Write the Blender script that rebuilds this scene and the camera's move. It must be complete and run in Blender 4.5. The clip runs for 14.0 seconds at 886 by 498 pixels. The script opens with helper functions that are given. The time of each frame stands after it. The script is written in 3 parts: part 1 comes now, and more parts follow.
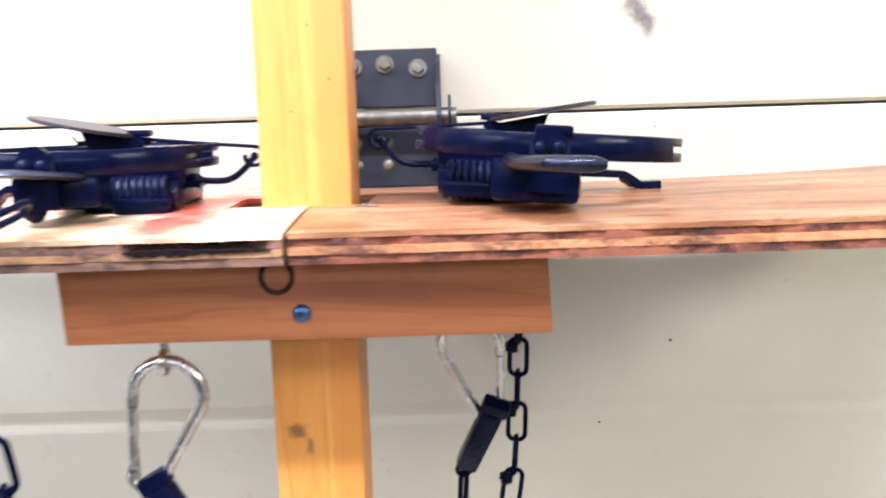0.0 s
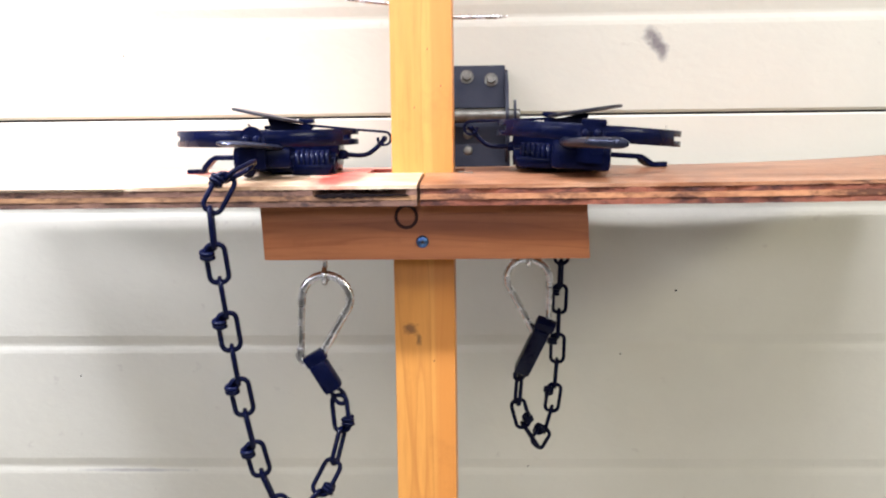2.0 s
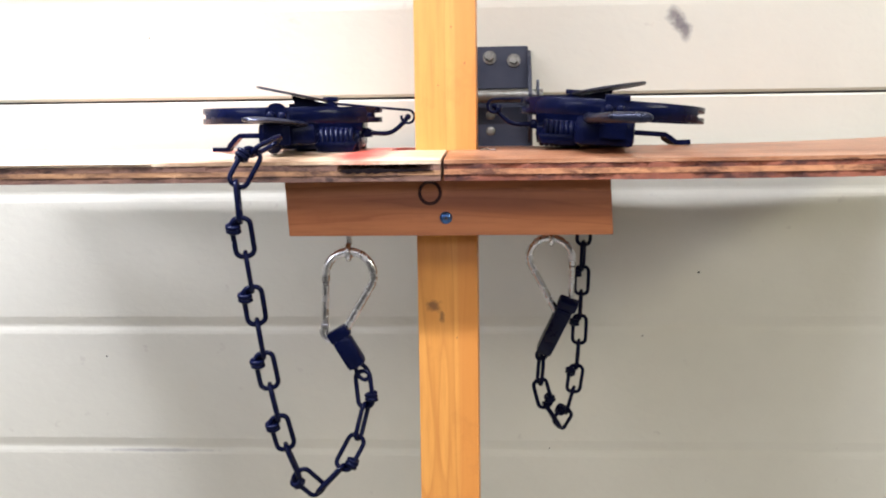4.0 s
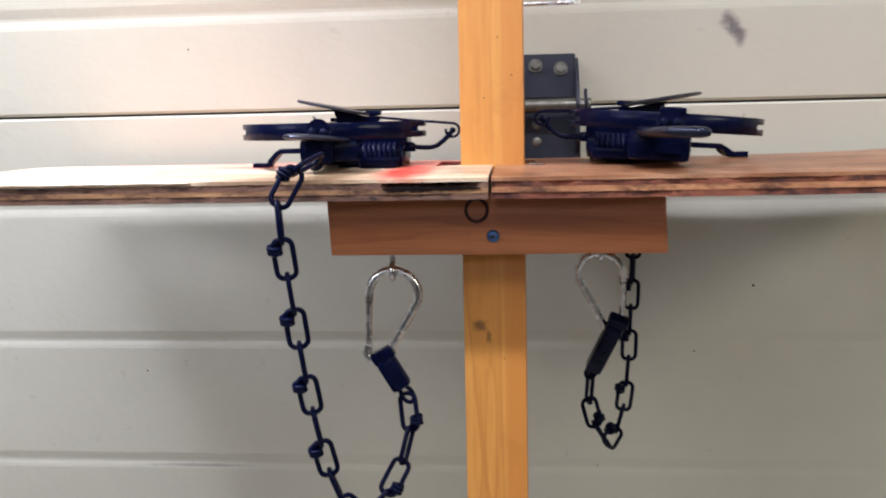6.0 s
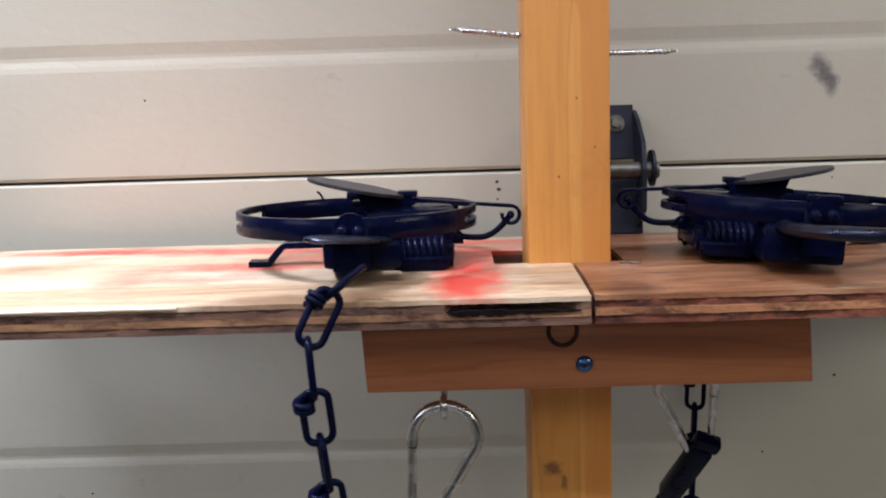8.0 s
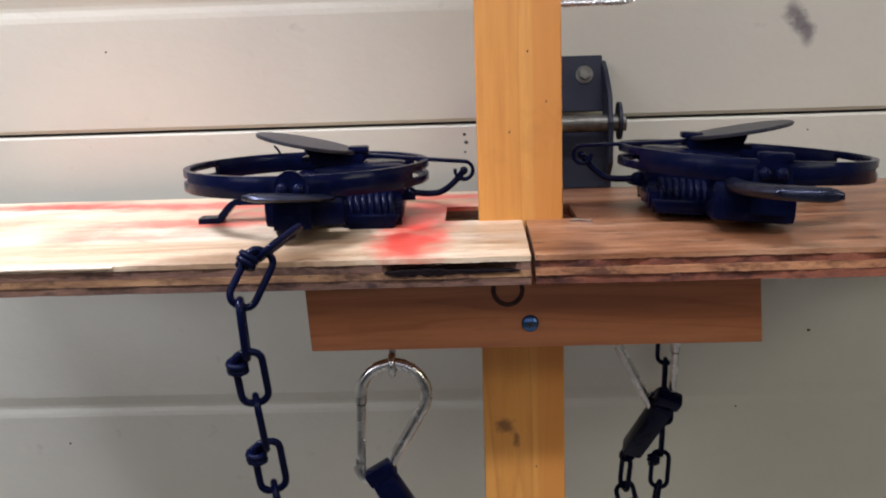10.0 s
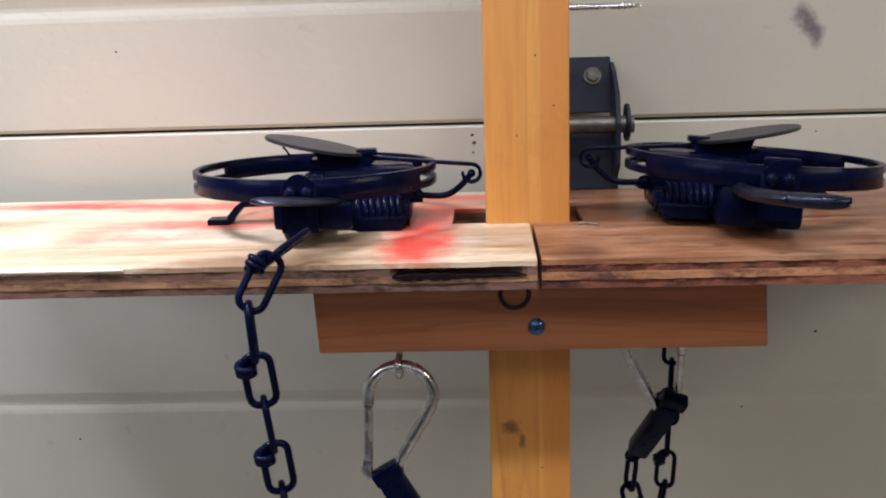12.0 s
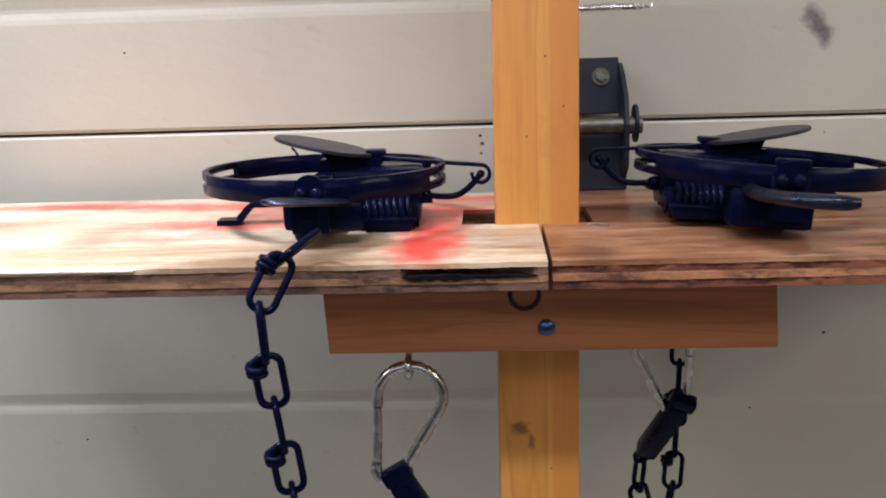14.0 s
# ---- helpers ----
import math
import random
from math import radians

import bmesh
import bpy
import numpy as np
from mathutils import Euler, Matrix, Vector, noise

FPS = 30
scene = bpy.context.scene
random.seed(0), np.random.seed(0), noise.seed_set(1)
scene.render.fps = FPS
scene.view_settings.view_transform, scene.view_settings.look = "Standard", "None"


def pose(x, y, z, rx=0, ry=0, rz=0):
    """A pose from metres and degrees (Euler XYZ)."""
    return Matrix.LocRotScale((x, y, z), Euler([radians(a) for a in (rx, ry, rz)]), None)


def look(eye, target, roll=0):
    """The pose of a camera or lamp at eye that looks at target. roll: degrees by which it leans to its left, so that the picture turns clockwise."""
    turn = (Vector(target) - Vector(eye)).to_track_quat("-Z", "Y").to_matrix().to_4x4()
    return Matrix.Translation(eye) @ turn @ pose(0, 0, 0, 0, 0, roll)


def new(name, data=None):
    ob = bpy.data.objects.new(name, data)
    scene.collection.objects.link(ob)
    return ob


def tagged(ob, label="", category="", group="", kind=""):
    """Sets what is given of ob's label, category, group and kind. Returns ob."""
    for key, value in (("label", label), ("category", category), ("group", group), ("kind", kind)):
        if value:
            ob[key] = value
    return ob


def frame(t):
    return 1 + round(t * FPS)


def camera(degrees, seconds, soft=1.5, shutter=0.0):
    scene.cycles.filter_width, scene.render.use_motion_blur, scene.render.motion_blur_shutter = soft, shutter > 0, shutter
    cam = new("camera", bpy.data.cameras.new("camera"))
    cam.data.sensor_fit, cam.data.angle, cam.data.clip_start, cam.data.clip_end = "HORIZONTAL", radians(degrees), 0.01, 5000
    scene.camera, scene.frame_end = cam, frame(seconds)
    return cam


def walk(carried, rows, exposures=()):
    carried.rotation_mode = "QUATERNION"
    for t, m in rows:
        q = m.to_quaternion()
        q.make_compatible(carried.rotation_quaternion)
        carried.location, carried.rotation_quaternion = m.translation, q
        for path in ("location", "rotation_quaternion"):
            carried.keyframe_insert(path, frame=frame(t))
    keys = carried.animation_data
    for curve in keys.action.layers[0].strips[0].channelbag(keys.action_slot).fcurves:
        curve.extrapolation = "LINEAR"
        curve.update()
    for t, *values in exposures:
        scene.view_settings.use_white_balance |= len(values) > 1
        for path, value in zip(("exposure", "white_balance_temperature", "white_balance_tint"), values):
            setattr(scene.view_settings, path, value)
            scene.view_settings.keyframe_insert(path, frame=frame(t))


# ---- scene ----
cam = camera(50.0, 14.0, 2.0, 0.5)
PATH = [
    (0, (0.032, -0.016, 1.208), (0.001, 1.963, 0.922), -1.8),
    (0.5, (-0.005, -0.089, 1.204), (-0.006, 1.895, 0.95), -1.1),
    (1, (-0.037, -0.149, 1.192), (0.038, 1.84, 0.995), -0.5),
    (1.5, (-0.017, -0.19, 1.206), (-0.007, 1.794, 0.956), -0.3),
    (2, (0.005, -0.204, 1.2), (-0.076, 1.777, 0.939), -0.7),
    (2.5, (0.003, -0.205, 1.19), (-0.095, 1.776, 0.937), -0.8),
    (3, (0.002, -0.206, 1.186), (-0.106, 1.774, 0.931), -0.8),
    (5.5, (0.004, -0.21, 1.196), (-0.163, 1.763, 0.912), -0.9),
    (6, (-0.004, -0.188, 1.199), (-0.204, 1.783, 0.925), -1.3),
    (6.5, (-0.039, -0.152, 1.208), (-0.206, 1.822, 0.935), -1.9),
    (7, (-0.093, -0.111, 1.218), (-0.105, 1.869, 0.937), -1.8),
    (7.5, (-0.107, -0.074, 1.221), (-0.047, 1.908, 0.965), -1.6),
    (8, (-0.084, -0.05, 1.237), (-0.107, 1.932, 0.968), -1.7),
    (8.5, (-0.062, -0.042, 1.237), (-0.128, 1.934, 0.938), -1.9),
    (9, (-0.054, -0.042, 1.238), (-0.116, 1.926, 0.888), -1.9),
    (11.5, (-0.051, -0.044, 1.245), (-0.136, 1.915, 0.85), -1.7),
    (12, (-0.051, -0.044, 1.246), (-0.138, 1.914, 0.847), -1.7),
    (12.5, (-0.05, -0.044, 1.245), (-0.145, 1.914, 0.849), -1.9),
    (13, (-0.052, -0.045, 1.246), (-0.146, 1.913, 0.849), -1.8),
    (13.5, (-0.053, -0.044, 1.246), (-0.146, 1.914, 0.849), -1.8),
    (14, (-0.054, -0.044, 1.246), (-0.147, 1.914, 0.849), -1.7),
]
EXPOSURES = [(0.0, 1.20, 5920, 10), (0.5, 1.25, 5870, 10), (1.0, 1.05, 5870, 10), (1.5, 0.72, 5920, 10), (3.0, 0.80, 6020, 10), (5.5, 0.11, 5970, 10), (6.5, -0.15, 5970, 10), (7.5, -0.41, 5870, 10), (8.0, -0.62, 5970, 10), (9.0, -0.50, 5970, 10), (14.0, -0.56, 6020, 10)]
walk(cam, [(t, look(eye, target, roll)) for t, eye, target, roll in PATH], EXPOSURES)

# ---- light ----
world = bpy.data.worlds.new("garage_air")
scene.world = world
world.use_nodes = True
world.node_tree.nodes["Background"].inputs[0].default_value = (0.80, 0.84, 1.0, 1)
world.node_tree.nodes["Background"].inputs[1].default_value = 0.25


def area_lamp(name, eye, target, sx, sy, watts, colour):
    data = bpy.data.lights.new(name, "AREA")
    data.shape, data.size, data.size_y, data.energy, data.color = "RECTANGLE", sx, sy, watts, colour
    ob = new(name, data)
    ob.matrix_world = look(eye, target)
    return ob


# shop tube over the stand, then unseen lights: fill behind, both sides, near the door
area_lamp("tube_light", (-0.10, -0.445, 2.37), (-0.05, 0.40, 1.15), 1.2, 0.06, 26.0, (0.99, 0.97, 1.09))
# added low fill from behind the camera, lifts the wall under the shelf
area_lamp("far_fill_light", (-0.1, -2.5, 1.90), (-0.05, 0.45, 1.10), 2.6, 0.35, 11.0, (1.0, 0.95, 1.05))
# unseen side lights, power and tint set to fill the lower wall
area_lamp("east_side_light", (1.70, -0.80, 2.00), (0.0, 0.50, 1.10), 1.0, 0.35, 15.0, (1.05, 0.97, 0.76))
area_lamp("west_side_light", (-1.60, -0.85, 2.00), (0.0, 0.50, 1.10), 1.0, 0.35, 11.0, (0.98, 0.96, 1.06))
# added narrow-spread lamp that brightens the shelf's left end
area_lamp("left_fill_light", (-0.52, 0.28, 1.80), (-0.36, 0.36, 1.16), 0.22, 0.14, 2.6, (0.94, 0.94, 1.10)).data.spread = radians(70)


# ---- materials ----
def material(name, rough=0.5, metal=0.0, spec=0.5):
    m = bpy.data.materials.new(name)
    m.use_nodes = True
    b = m.node_tree.nodes["Principled BSDF"]
    b.inputs["Roughness"].default_value = rough
    b.inputs["Metallic"].default_value = metal
    b.inputs["Specular IOR Level"].default_value = spec
    return m, m.node_tree, b


def node(nt, kind, **values):
    n = nt.nodes.new(kind)
    for k, v in values.items():
        n.inputs[k].default_value = v
    return n


def coords(nt, scale=(1, 1, 1), offset=(0, 0, 0), rot=(0, 0, 0)):
    c = nt.nodes.new("ShaderNodeTexCoord")
    m = nt.nodes.new("ShaderNodeMapping")
    m.inputs["Scale"].default_value = scale
    m.inputs["Location"].default_value = offset
    m.inputs["Rotation"].default_value = rot
    nt.links.new(c.outputs["Object"], m.inputs["Vector"])
    return m.outputs[0]


def noise_tex(nt, vec, scale, detail=4.0, rough=0.55, distort=0.0):
    n = node(nt, "ShaderNodeTexNoise", Scale=scale, Detail=detail, Roughness=rough, Distortion=distort)
    nt.links.new(vec, n.inputs["Vector"])
    return n.outputs["Fac"]


def ramp(nt, fac, *stops):
    r = nt.nodes.new("ShaderNodeValToRGB")
    e = r.color_ramp.elements
    while len(e) < len(stops):
        e.new(0.5)
    for el, (p, c) in zip(e, stops):
        el.position = p
        el.color = (*c, 1) if len(c) == 3 else c
    nt.links.new(fac, r.inputs[0])
    return r.outputs[0]


def grey(v):
    return (v, v, v)


def mix(nt, fac, a, b, how="MIX"):
    n = nt.nodes.new("ShaderNodeMix")
    n.data_type, n.blend_type = "RGBA", how
    for sock, v in ((n.inputs[0], fac), (n.inputs[6], a), (n.inputs[7], b)):
        if isinstance(v, (int, float)):
            sock.default_value = v
        elif isinstance(v, tuple):
            sock.default_value = (*v, 1)
        else:
            nt.links.new(v, sock)
    return n.outputs[2]


def calc(nt, op, a, b=0.0, clamp=False):
    n = nt.nodes.new("ShaderNodeMath")
    n.operation, n.use_clamp = op, clamp
    for sock, v in zip(n.inputs, (a, b)):
        if isinstance(v, (int, float)):
            sock.default_value = v
        else:
            nt.links.new(v, sock)
    return n.outputs[0]


def bump(nt, b, height, strength=0.3, dist=0.001):
    n = node(nt, "ShaderNodeBump", Strength=strength, Distance=dist)
    nt.links.new(height, n.inputs["Height"])
    nt.links.new(n.outputs[0], b.inputs["Normal"])


def axes(nt, vec):
    s = nt.nodes.new("ShaderNodeSeparateXYZ")
    nt.links.new(vec, s.inputs[0])
    return s.outputs


def blob(nt, vec, centre, size, ragged=0.5, scale=90.0):
    """A ragged stain: 1 inside an ellipsoid round centre, 0 outside it."""
    m = nt.nodes.new("ShaderNodeMapping")
    m.vector_type = "TEXTURE"
    m.inputs["Location"].default_value = centre
    m.inputs["Scale"].default_value = size
    nt.links.new(vec, m.inputs["Vector"])
    ln = nt.nodes.new("ShaderNodeVectorMath")
    ln.operation = "LENGTH"
    nt.links.new(m.outputs[0], ln.inputs[0])
    w = calc(nt, "MULTIPLY", calc(nt, "SUBTRACT", noise_tex(nt, vec, scale, 5, 0.65), 0.5), ragged * 4)
    d = calc(nt, "ADD", ln.outputs["Value"], w)
    return ramp(nt, d, (0.35, grey(1)), (1.0, grey(0)))


def wood(name, axis, dark, mid, light, rough=0.5, rings=14.0, seed=0.0, tone=None):
    """Sawn softwood; axis: along which its grain runs. tone: (x, colour) for a darker heartwood side."""
    m, nt, b = material(name, rough)
    squash = [1.0, 1.0, 1.0]
    squash[axis] = 0.06
    v = coords(nt, squash, (seed, seed * 0.7, seed * 0.3))
    broad = noise_tex(nt, v, rings * 2.2, 2, 0.5, 0.6)
    wave = calc(nt, "FRACT", calc(nt, "MULTIPLY", broad, 7.0))
    fine = noise_tex(nt, v, 420, 4, 0.7)
    col = ramp(nt, broad, (0.25, dark), (0.5, mid), (0.75, light))
    col = mix(nt, ramp(nt, wave, (0.0, grey(0)), (0.75, grey(0.10)), (0.93, grey(0.42)), (1.0, grey(0))), col, dark)
    col = mix(nt, ramp(nt, fine, (0.42, grey(0.0)), (0.72, grey(0.35))), col, dark)
    plain = coords(nt)
    if tone:
        x = axes(nt, plain)[0]
        wob = calc(nt, "MULTIPLY", calc(nt, "SUBTRACT", noise_tex(nt, v, 30, 2), 0.5), 0.005)
        t = calc(nt, "MULTIPLY", calc(nt, "SUBTRACT", calc(nt, "ADD", x, wob), tone[0]), 700, True)
        col = mix(nt, calc(nt, "MULTIPLY", t, 0.75), col, tone[1])
    dirt = noise_tex(nt, plain, 26, 5, 0.7)
    col = mix(nt, ramp(nt, dirt, (0.55, grey(0)), (0.8, grey(0.30))), col, (dark[0] * 0.45, dark[1] * 0.42, dark[2] * 0.4))
    nt.links.new(col, b.inputs["Base Color"])
    bump(nt, b, fine, 0.25, 0.0006)
    return m, nt, b, col


POST_WOOD, post_nt, post_b, post_col = wood("yellow_pine", 2, (0.38, 0.13, 0.024), (0.60, 0.265, 0.050), (0.66, 0.325, 0.074), 0.42, tone=(0.006, (0.53, 0.205, 0.038)))
v_ = coords(post_nt)
k_ = blob(post_nt, v_, (-0.009, -0.02, -0.131), (0.0055, 0.02, 0.0042), 0.5, 240)
k2_ = blob(post_nt, v_, (-0.004, -0.02, -0.138), (0.0022, 0.02, 0.0055), 0.4, 300)
post_nt.links.new(mix(post_nt, calc(post_nt, "MAXIMUM", calc(post_nt, "MULTIPLY", k_, 0.75), calc(post_nt, "MULTIPLY", k2_, 0.7)), post_col, (0.10, 0.045, 0.02)), post_b.inputs["Base Color"])
BATTEN_WOOD, bat_nt, bat_b, bat_col = wood("reddish_pine", 0, (0.19, 0.050, 0.014), (0.40, 0.138, 0.044), (0.46, 0.175, 0.064), 0.5, 18, 3.0)


def ply_top(name, base, streak, pale, red, seed, stain_shade=(), flecks=0.35):
    """Rotary-cut face veneer, worn; red: sprayed paint streaks on it."""
    m, nt, b = material(name, 0.34)
    v = coords(nt, (0.10, 1.0, 1.0), (seed, seed, 0))
    broad = noise_tex(nt, v, 45, 3, 0.6, 0.8)
    fine = noise_tex(nt, v, 500, 4, 0.7)
    flat = coords(nt)
    patch = noise_tex(nt, flat, 14, 4, 0.6)
    col = ramp(nt, broad, (0.28, streak), (0.48, base), (0.70, pale))
    col = mix(nt, ramp(nt, fine, (0.44, grey(0.0)), (0.66, grey(0.65))), col, streak)
    col = mix(nt, ramp(nt, patch, (0.52, grey(0)), (0.70, grey(0.60))), col, (streak[0] * 0.6, streak[1] * 0.55, streak[2] * 0.55))
    fleck = noise_tex(nt, coords(nt, (0.28, 1.0, 1.0), (seed + 3, seed, 0)), 190, 4, 0.6)
    col = mix(nt, ramp(nt, fleck, (0.58, grey(0)), (0.68, grey(flecks))), col, (streak[0] * 0.4, streak[1] * 0.35, streak[2] * 0.35))
    # dark patches: stains, and on the brown board also the trap's shade
    for centre, size, amount in stain_shade:
        s = blob(nt, flat, centre, size, 0.40, 55)
        col = mix(nt, calc(nt, "MULTIPLY", s, amount), col, (streak[0] * 0.55, streak[1] * 0.5, streak[2] * 0.45))
    for centre, size, amount in red:
        s = blob(nt, flat, centre, size, 0.34, 70)
        worn = ramp(nt, fine, (0.35, grey(1.0)), (0.75, grey(0.65)))
        col = mix(nt, calc(nt, "MULTIPLY", calc(nt, "MULTIPLY", s, worn), amount), col, (0.66, 0.035, 0.025))
    nt.links.new(col, b.inputs["Base Color"])
    bump(nt, b, fine, 0.35, 0.0006)
    return m


RED = [((-0.080, 0.345, 0), (0.020, 0.040, 9), 1.0), ((-0.076, 0.385, 0), (0.020, 0.040, 9), 0.95), ((-0.072, 0.425, 0), (0.032, 0.028, 9), 0.95), ((-0.066, 0.470, 0), (0.045, 0.020, 9), 0.85),
       ((-0.285, 0.472, 0), (0.060, 0.022, 9), 1.0), ((-0.225, 0.462, 0), (0.090, 0.014, 9), 0.9), ((-0.160, 0.448, 0), (0.100, 0.014, 9), 0.9), ((-0.180, 0.396, 0), (0.070, 0.016, 9), 0.8),
       ((-0.150, 0.420, 0), (0.050, 0.014, 9), 0.6), ((-0.205, 0.365, 0), (0.045, 0.008, 9), 0.45)]
STAINS = [((-0.135, 0.322, 0), (0.050, 0.020, 9), 0.75), ((-0.105, 0.350, 0), (0.030, 0.012, 9), 0.6), ((-0.060, 0.309, 0), (0.050, 0.006, 9), 0.7),
          ((-0.130, 0.380, 0), (0.060, 0.030, 9), 0.45), ((-0.045, 0.340, 0), (0.018, 0.003, 9), 0.6)]
PLY_LEFT = ply_top("pale_veneer", (0.66, 0.50, 0.32), (0.38, 0.23, 0.12), (0.78, 0.66, 0.49), RED, 0.0, STAINS)
# brown board's dark stains, with the trap's shadow painted in around it
TRAP_SHADE_STAINS = [((0.030, 0.400, 0), (0.050, 0.030, 9), 0.55), ((0.080, 0.350, 0), (0.060, 0.018, 9), 0.4), ((-0.012, 0.330, 0), (0.016, 0.014, 9), 0.5), ((0.005, 0.455, 0), (0.030, 0.020, 9), 0.4)]
PLY_RIGHT = ply_top("brown_veneer", (0.33, 0.142, 0.062), (0.12, 0.040, 0.017), (0.52, 0.29, 0.16), [], 5.0, TRAP_SHADE_STAINS, 0.75)


def ply_core(name, light, dark, seed):
    m, nt, b = material(name, 0.75)
    v = coords(nt, (0.15, 1, 1), (seed, 0, 0))
    f = noise_tex(nt, v, 300, 5, 0.7)
    p = noise_tex(nt, coords(nt, (0.5, 1, 1), (seed, 0, 0)), 70, 5, 0.7)
    col = ramp(nt, f, (0.3, dark), (0.6, light))
    col = mix(nt, ramp(nt, p, (0.47, grey(0)), (0.60, grey(0.95))), col, (dark[0] * 0.35, dark[1] * 0.3, dark[2] * 0.3))
    nt.links.new(col, b.inputs["Base Color"])
    bump(nt, b, p, 0.7, 0.002)
    return m


CORE_LIGHT = ply_core("pale_core", (0.37, 0.20, 0.09), (0.17, 0.08, 0.038), 0.0)
CORE_DARK = ply_core("dark_core", (0.20, 0.105, 0.065), (0.085, 0.04, 0.028), 2.0)
CORE_RED = ply_core("reddish_core", (0.27, 0.085, 0.04), (0.11, 0.028, 0.016), 4.0)
CORE_TAN = ply_core("tan_core", (0.50, 0.23, 0.10), (0.24, 0.09, 0.035), 6.0)

# black dipped steel of the traps and chains
TRAP_STEEL, nt, b = material("dipped_black_steel", 0.3, 0.0, 0.08)
f = noise_tex(nt, coords(nt), 160, 5, 0.65)
nt.links.new(ramp(nt, f, (0.35, (0.0014, 0.0024, 0.0120)), (0.62, (0.0025, 0.0038, 0.019)), (0.85, (0.010, 0.012, 0.030))), b.inputs["Base Color"])
nt.links.new(ramp(nt, noise_tex(nt, coords(nt), 60, 4), (0.35, grey(0.14)), (0.7, grey(0.34))), b.inputs["Roughness"])
bump(nt, b, f, 0.25, 0.0006)
LEVER_STEEL, nt, b = material("worn_lever_steel", 0.28, 0.55, 0.5)
f = noise_tex(nt, coords(nt), 140, 5, 0.7)
nt.links.new(ramp(nt, f, (0.35, (0.006, 0.008, 0.021)), (0.7, (0.021, 0.024, 0.042))), b.inputs["Base Color"])
nt.links.new(ramp(nt, f, (0.3, grey(0.22)), (0.7, grey(0.42))), b.inputs["Roughness"])
bump(nt, b, f, 0.2, 0.0004)
PAN_STEEL, nt, b = material("worn_pan_steel", 0.42, 0.3, 0.5)
f = noise_tex(nt, coords(nt), 110, 5, 0.7)
nt.links.new(ramp(nt, f, (0.35, (0.015, 0.015, 0.023)), (0.7, (0.042, 0.040, 0.046))), b.inputs["Base Color"])
bump(nt, b, f, 0.2, 0.0005)
CHROME, nt, b = material("zinc_plated_wire", 0.22, 1.0)
f = noise_tex(nt, coords(nt), 120, 4)
nt.links.new(ramp(nt, f, (0.3, (0.46, 0.45, 0.43)), (0.7, (0.72, 0.71, 0.68))), b.inputs["Base Color"])
nt.links.new(ramp(nt, f, (0.3, grey(0.18)), (0.7, grey(0.34))), b.inputs["Roughness"])
BLUE_ZINC, nt, b = material("blue_zinc", 0.28, 1.0)
nt.links.new(ramp(nt, noise_tex(nt, coords(nt), 300, 3), (0.3, (0.035, 0.080, 0.20)), (0.7, (0.10, 0.19, 0.38))), b.inputs["Base Color"])
HINGE_STEEL, nt, b = material("grey_hinge_steel", 0.5, 0.0, 0.25)
f = noise_tex(nt, coords(nt), 70, 5, 0.65)
nt.links.new(ramp(nt, f, (0.3, (0.007, 0.009, 0.017)), (0.7, (0.017, 0.018, 0.026))), b.inputs["Base Color"])
nt.links.new(ramp(nt, f, (0.3, grey(0.35)), (0.7, grey(0.6))), b.inputs["Roughness"])
DULL_ZINC, nt, b = material("dull_zinc", 0.45, 0.9)
nt.links.new(ramp(nt, noise_tex(nt, coords(nt), 150, 4), (0.3, (0.075, 0.070, 0.056)), (0.7, (0.17, 0.16, 0.13))), b.inputs["Base Color"])
INK, nt, b = material("matt_black", 0.9, 0.0, 0.1)
nt.links.new(ramp(nt, noise_tex(nt, coords(nt), 400, 3), (0.3, (0.004, 0.003, 0.004)), (0.8, (0.018, 0.010, 0.010))), b.inputs["Base Color"])
BURNT, nt, b = material("burnt_wood", 0.8, 0.0, 0.2)
nt.links.new(ramp(nt, noise_tex(nt, coords(nt), 500, 4), (0.3, (0.018, 0.010, 0.010)), (0.75, (0.085, 0.036, 0.022))), b.inputs["Base Color"])
SPECK, nt, b = material("dark_speck", 0.7)
nt.links.new(ramp(nt, noise_tex(nt, coords(nt), 400, 3), (0.3, (0.02, 0.018, 0.016)), (0.8, (0.07, 0.06, 0.05))), b.inputs["Base Color"])

# embossed, painted sheet of the garage door
DOOR_PAINT, nt, b = material("almond_door_paint", 0.42)
plain = coords(nt)
grain = noise_tex(nt, coords(nt, (0.75, 1, 1.1)), 150, 3, 0.5, 0.35)
soil = noise_tex(nt, plain, 9, 5, 0.65)
specks = noise_tex(nt, plain, 75, 3, 0.5)
col = mix(nt, ramp(nt, soil, (0.42, grey(0)), (0.75, grey(0.35))), (0.56, 0.535, 0.425), (0.46, 0.435, 0.345))
col = mix(nt, ramp(nt, specks, (0.70, grey(0)), (0.78, grey(0.35))), col, (0.36, 0.31, 0.25))
for centre, size, amount in (((0.1300, 0.512, 1.2630), (0.007, 0.1, 0.0080), 0.8), ((0.1345, 0.513, 1.2570), (0.007, 0.1, 0.0080), 0.8), ((0.1390, 0.514, 1.2510), (0.006, 0.1, 0.008), 0.8),
                             ((-0.30, 0.58, 0.903), (0.06, 0.1, 0.002), 0.5)):
    col = mix(nt, calc(nt, "MULTIPLY", blob(nt, plain, centre, size, 0.30, 150), amount), col, (0.13, 0.115, 0.12))
nt.links.new(col, b.inputs["Base Color"])
nt.links.new(ramp(nt, soil, (0.3, grey(0.36)), (0.7, grey(0.52))), b.inputs["Roughness"])
bump(nt, b, grain, 0.24, 0.0010)

